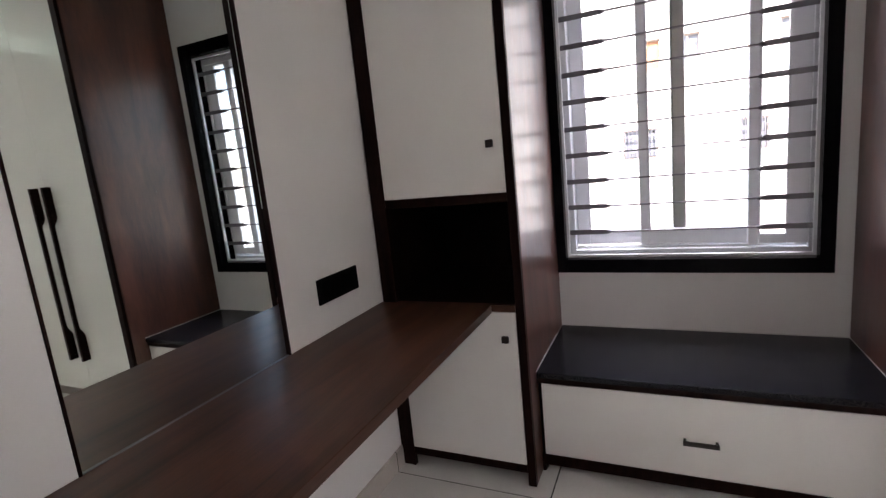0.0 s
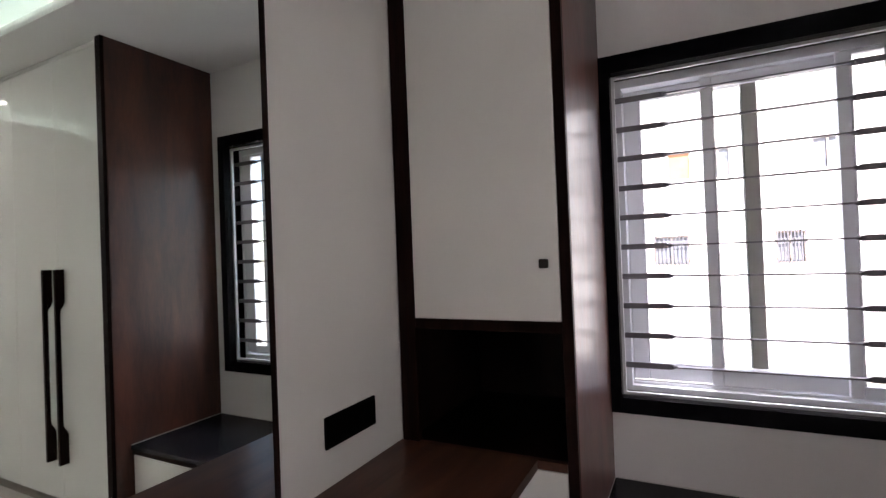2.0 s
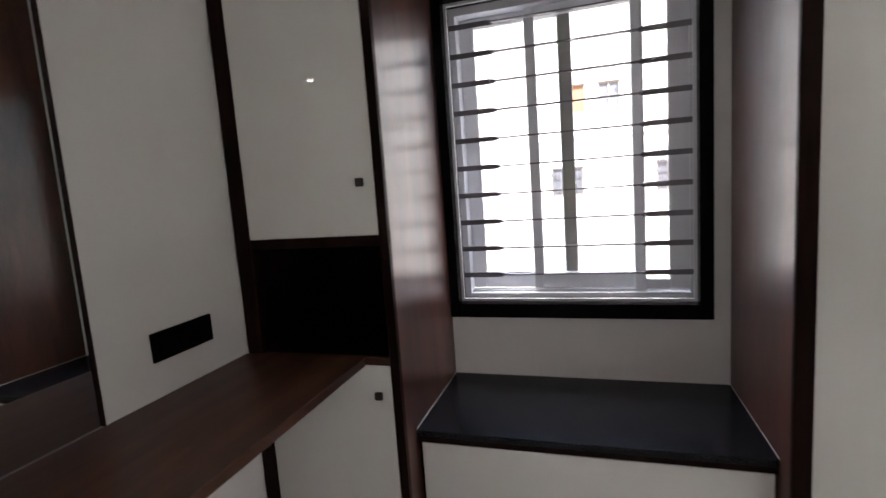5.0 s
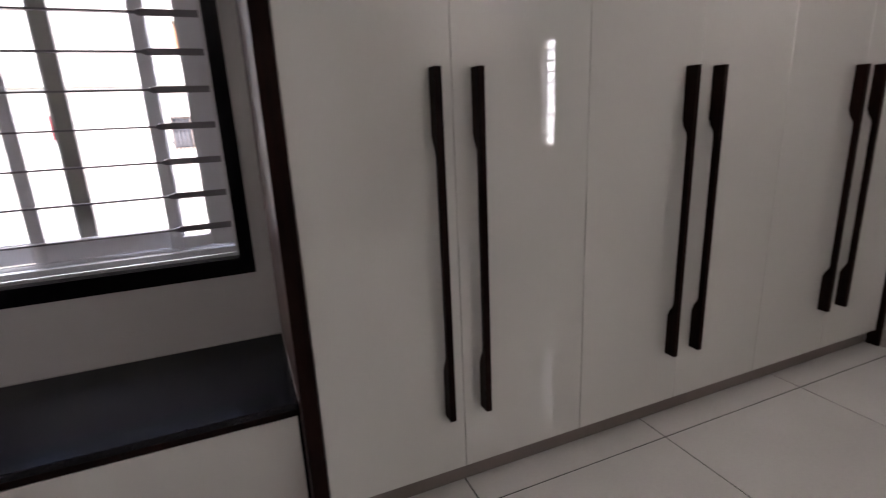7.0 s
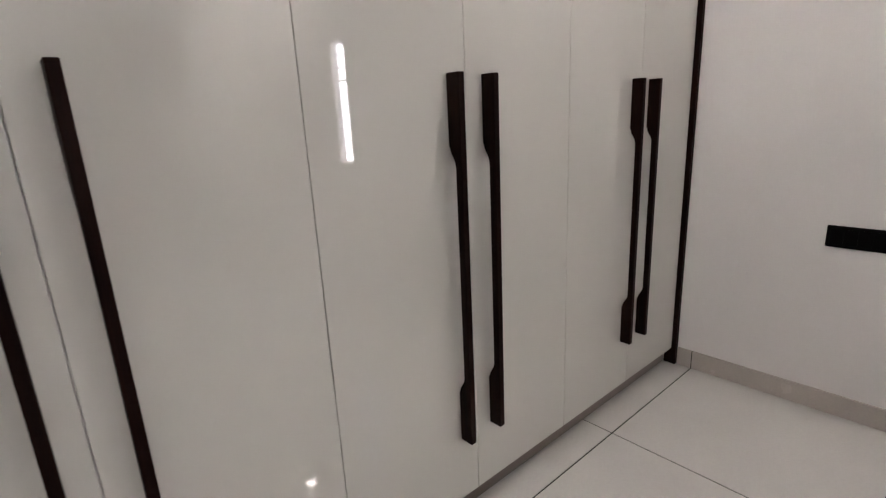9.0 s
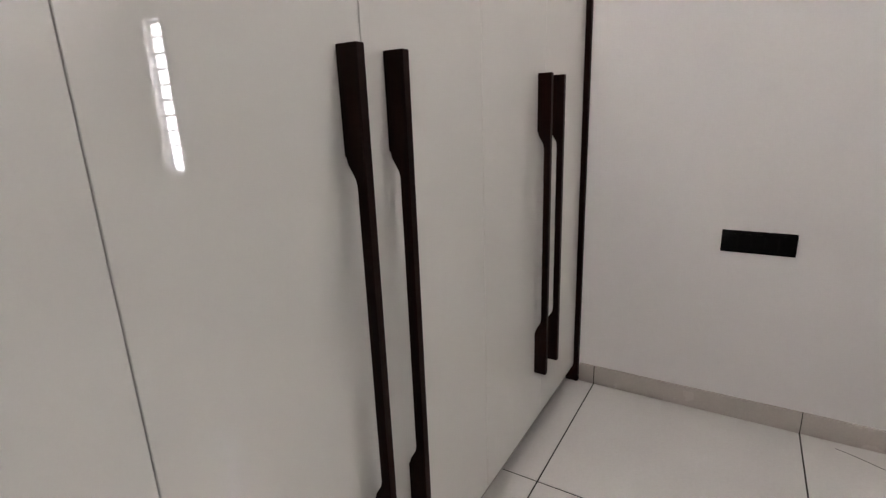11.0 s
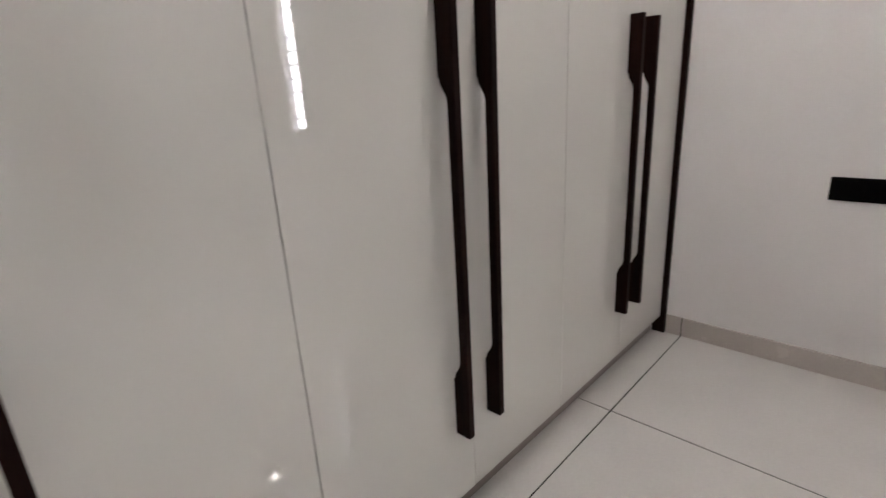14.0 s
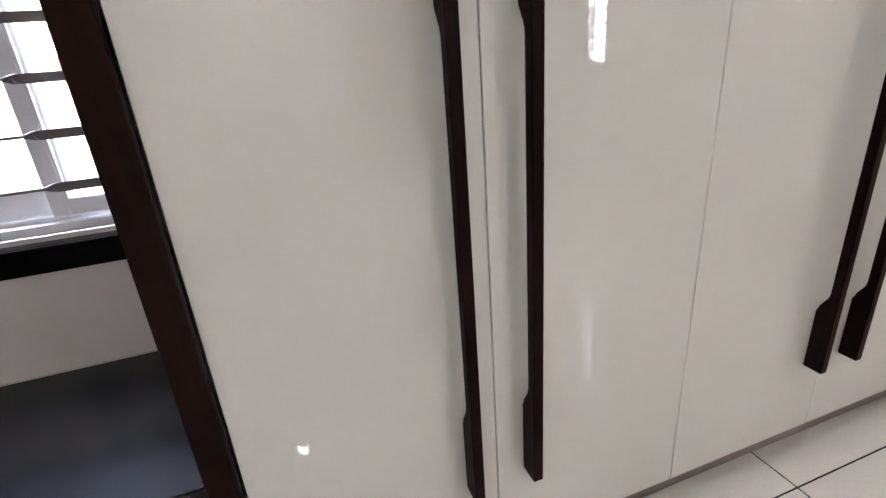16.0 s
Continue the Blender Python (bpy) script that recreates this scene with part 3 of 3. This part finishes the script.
socket_plate("east", EAST, 0.968, 1.211, 0.705, 0.791, "wide black switch plate on the plain wall")

# ---- skirting, in tile lengths ----
H = 0.091


def skirting(name, boxes, label):
    s = thing(name, boxes[0][0], boxes[0][2], 0, label, "skirting", kind="structure")
    for b in boxes:
        part("skirting_tile", blocks(b, bevel=0.0008), SKIRT, s)
    along = 0 if boxes[0][1] - boxes[0][0] > 0.05 else 2
    for b, c in zip(boxes, boxes[1:]):
        if 0 < c[along] - b[along + 1] < 0.02:
            j = list(b)
            j[along], j[along + 1], j[5] = b[along + 1], c[along], H - 0.001
            part("joint", blocks(j), GROUT, s)



TX, TY, G = 2.8325, 1.669, 0.0027
ys = [-0.399, TY - 1.6, TY - 0.8, TY, 1.741]
skirting("baseboard_east", [(EAST - 0.011, EAST - 0.0005, a + 0.0016, b - 0.0016, 0.0005, H) for a, b in zip(ys, ys[1:]) if b - a > 0.02], "beige tiled skirting along the plain wall")
ys = [SOUTH, TY - 4.0, TY - 3.2, TY - 2.4, TY - 1.6, TY - 0.8, TY, CAB - 0.002]
skirting("baseboard_west", [(WEST + 0.0005, WEST + 0.011, a + 0.0016, b - 0.0016, 0.0005, H) for a, b in zip(ys, ys[1:]) if b - a > 0.02 and a >= DY0 + 0.02], "beige tiled skirting under the desk")
xs = [WEST + 0.012] + [TX + 0.8 * k for k in range(-4, -1)] + [DX0 - 0.002]
skirting("baseboard_south", [(a + 0.001, b - 0.001, SOUTH + 0.0005, SOUTH + 0.011, 0.0005, H) for a, b in zip(xs, xs[1:]) if b - a > 0.02] + [(DX1 + 0.002, TX - 0.001, SOUTH + 0.0005, SOUTH + 0.011, 0.0005, H), (TX + 0.001, JOG - 0.012, SOUTH + 0.0005, SOUTH + 0.011, 0.0005, H)], "beige tiled skirting")

# a thin dark thread lying on the floor
tagged(part("thread", tube([(3.524 - 0.012 * k + 0.003 * math.sin(k * 0.9), 0.763 - 0.028 * k, 0.0012) for k in range(6)], 0.0009, 6), BRONZE), "short thin dark thread lying on the floor tile", "thread")

# ---- outside ----
structure("ground", blocks((-400, 400, 3.2, 800, -3.7, -3.6)), GROUNDMAT, "dry dusty ground outside", "ground")
house = thing("apartment_building", 0, 25, -3.6, "white rendered apartment building across the street, strongly sunlit", "building")
BY = 25.0
openings = [(-1.70, -0.23, 0.45, 1.80), (3.00, 4.07, 0.45, 1.80), (-1.03, -0.05, 4.30, 5.62), (0.53, 1.50, 4.25, 5.62), (4.37, 5.45, 4.25, 5.62)]
cols = sorted({-14.0, 14.0} | {o[0] for o in openings} | {o[1] for o in openings})
bm = bmesh.new()
rows = sorted({-3.6, 9.5} | {o[2] for o in openings} | {o[3] for o in openings})
for a, b in zip(cols, cols[1:]):
    for c, d in zip(rows, rows[1:]):
        if not any(o[0] <= a and b <= o[1] and o[2] <= c and d <= o[3] for o in openings):
            box(bm, a, b, BY, BY + 0.3, c, d)
box(bm, -14, 14, BY + 0.3, BY + 9, -3.6, 9.4)
part("wall", bm, FACADE, house)
part("roof", blocks((-14.3, 14.3, BY - 0.4, BY + 9.3, 9.5, 9.75)), FACADE, house)
part("ledge", blocks((-14, 14, BY - 0.12, BY - 0.001, 3.1, 3.3)), FACADE, house)
for i, (a, b, c, d) in enumerate(openings):
    w = part("window", blocks((a, a + 0.07, BY + 0.1, BY + 0.16, c, d), (b - 0.07, b, BY + 0.1, BY + 0.16, c, d), (a + 0.07, b - 0.07, BY + 0.1, BY + 0.16, c, c + 0.07), (a + 0.07, b - 0.07, BY + 0.1, BY + 0.16, d - 0.07, d), ((a + b) / 2 - 0.035, (a + b) / 2 + 0.035, BY + (0.25 if i == 2 else 0.1), BY + (0.26 if i == 2 else 0.16), c + 0.07, d - 0.07)), BEIGE, house)
    part("pane", blocks((a + 0.07, b - 0.07, BY + 0.2, BY + 0.22, c + 0.07, d - 0.07)), ORANGE if i == 2 else GREYGLASS, w, "orange shutter" if i == 2 else "")
    if c < 1:
        part("window_grill", blocks(*[(a + (b - a) * (k + 0.5) / 9 - 0.02, a + (b - a) * (k + 0.5) / 9 + 0.02, BY - 0.12, BY - 0.09, c - 0.05, d + 0.05) for k in range(9)],
                                    (a - 0.05, b + 0.05, BY - 0.088, BY - 0.001, c + 0.3, c + 0.34), (a - 0.05, b + 0.05, BY - 0.088, BY - 0.001, d - 0.34, d - 0.3)), STEEL, w)
ac = thing("air_conditioner", 3.1, BY, 2.3, "white outdoor air conditioner unit on the facade", "air conditioner")
part("body", blocks((3.1, 3.95, BY - 0.35, BY - 0.002, 2.10, 2.70), bevel=0.02), UPVC, ac)
part("fan_grille", blocks(*[(3.17, 3.6, BY - 0.37, BY - 0.352, 2.17 + 0.06 * k, 2.19 + 0.06 * k) for k in range(8)]), STEEL, ac)

cloth = thing("hanging_cloth", -5.7, BY - 0.1, 1.1, "red cloth hung out to dry on the facade", "cloth")
bm = bmesh.new()
cv = [[bm.verts.new((-5.9 + 0.05 * i, BY - 0.10 + 0.02 * math.sin(i * 1.7 + j * 0.4), 2.0 - 0.1 * j)) for j in range(10)] for i in range(9)]
for i in range(8):
    for j in range(9):
        bm.faces.new((cv[i][j], cv[i + 1][j], cv[i + 1][j + 1], cv[i][j + 1]))
bmesh.ops.solidify(bm, geom=bm.faces[:], thickness=0.008)
part("cloth", bm, REDCLOTH, cloth, smooth=True)
part("rod", tube([(-6.2, BY - 0.10, 2.02), (-5.2, BY - 0.10, 2.02)], 0.012), STEEL, cloth)
part("bracket", blocks((-6.19, -6.17, BY - 0.10, BY - 0.001, 2.01, 2.03)), STEEL, cloth)
part("bracket", blocks((-5.23, -5.21, BY - 0.10, BY - 0.001, 2.01, 2.03)), STEEL, cloth)

# ---- floor, tile by tile ----
floor = structure("floor", blocks((WEST - T, EAST + T, SOUTH - T, NORTH + T, -0.15, -0.003)), GROUT, "cream vitrified tile floor with thin dark joints", "floor")
shared = {}
for i in range(-5, 2):
    for j in range(-6, 2):
        x0, x1 = max(TX + 0.8 * i, WEST), min(TX + 0.8 * (i + 1), EAST)
        y0, y1 = max(TY + 0.8 * j, SOUTH), min(TY + 0.8 * (j + 1), NORTH)
        if x1 - x0 < 0.02 or y1 - y0 < 0.02:
            continue
        w, d = round(x1 - x0 - 2 * G, 4), round(y1 - y0 - 2 * G, 4)
        if (w, d) not in shared:
            bm = blocks((-w / 2, w / 2, -d / 2, d / 2, -0.0028, 0.0), bevel=0.0006)
            me = bpy.data.meshes.new("tile")
            bm.to_mesh(me)
            bm.free()
            me.materials.append(TILE)
            shared[(w, d)] = me
        tile = new("tile", shared[(w, d)])
        tile.parent = floor
        tile.location = ((x0 + x1) / 2, (y0 + y1) / 2, 0)
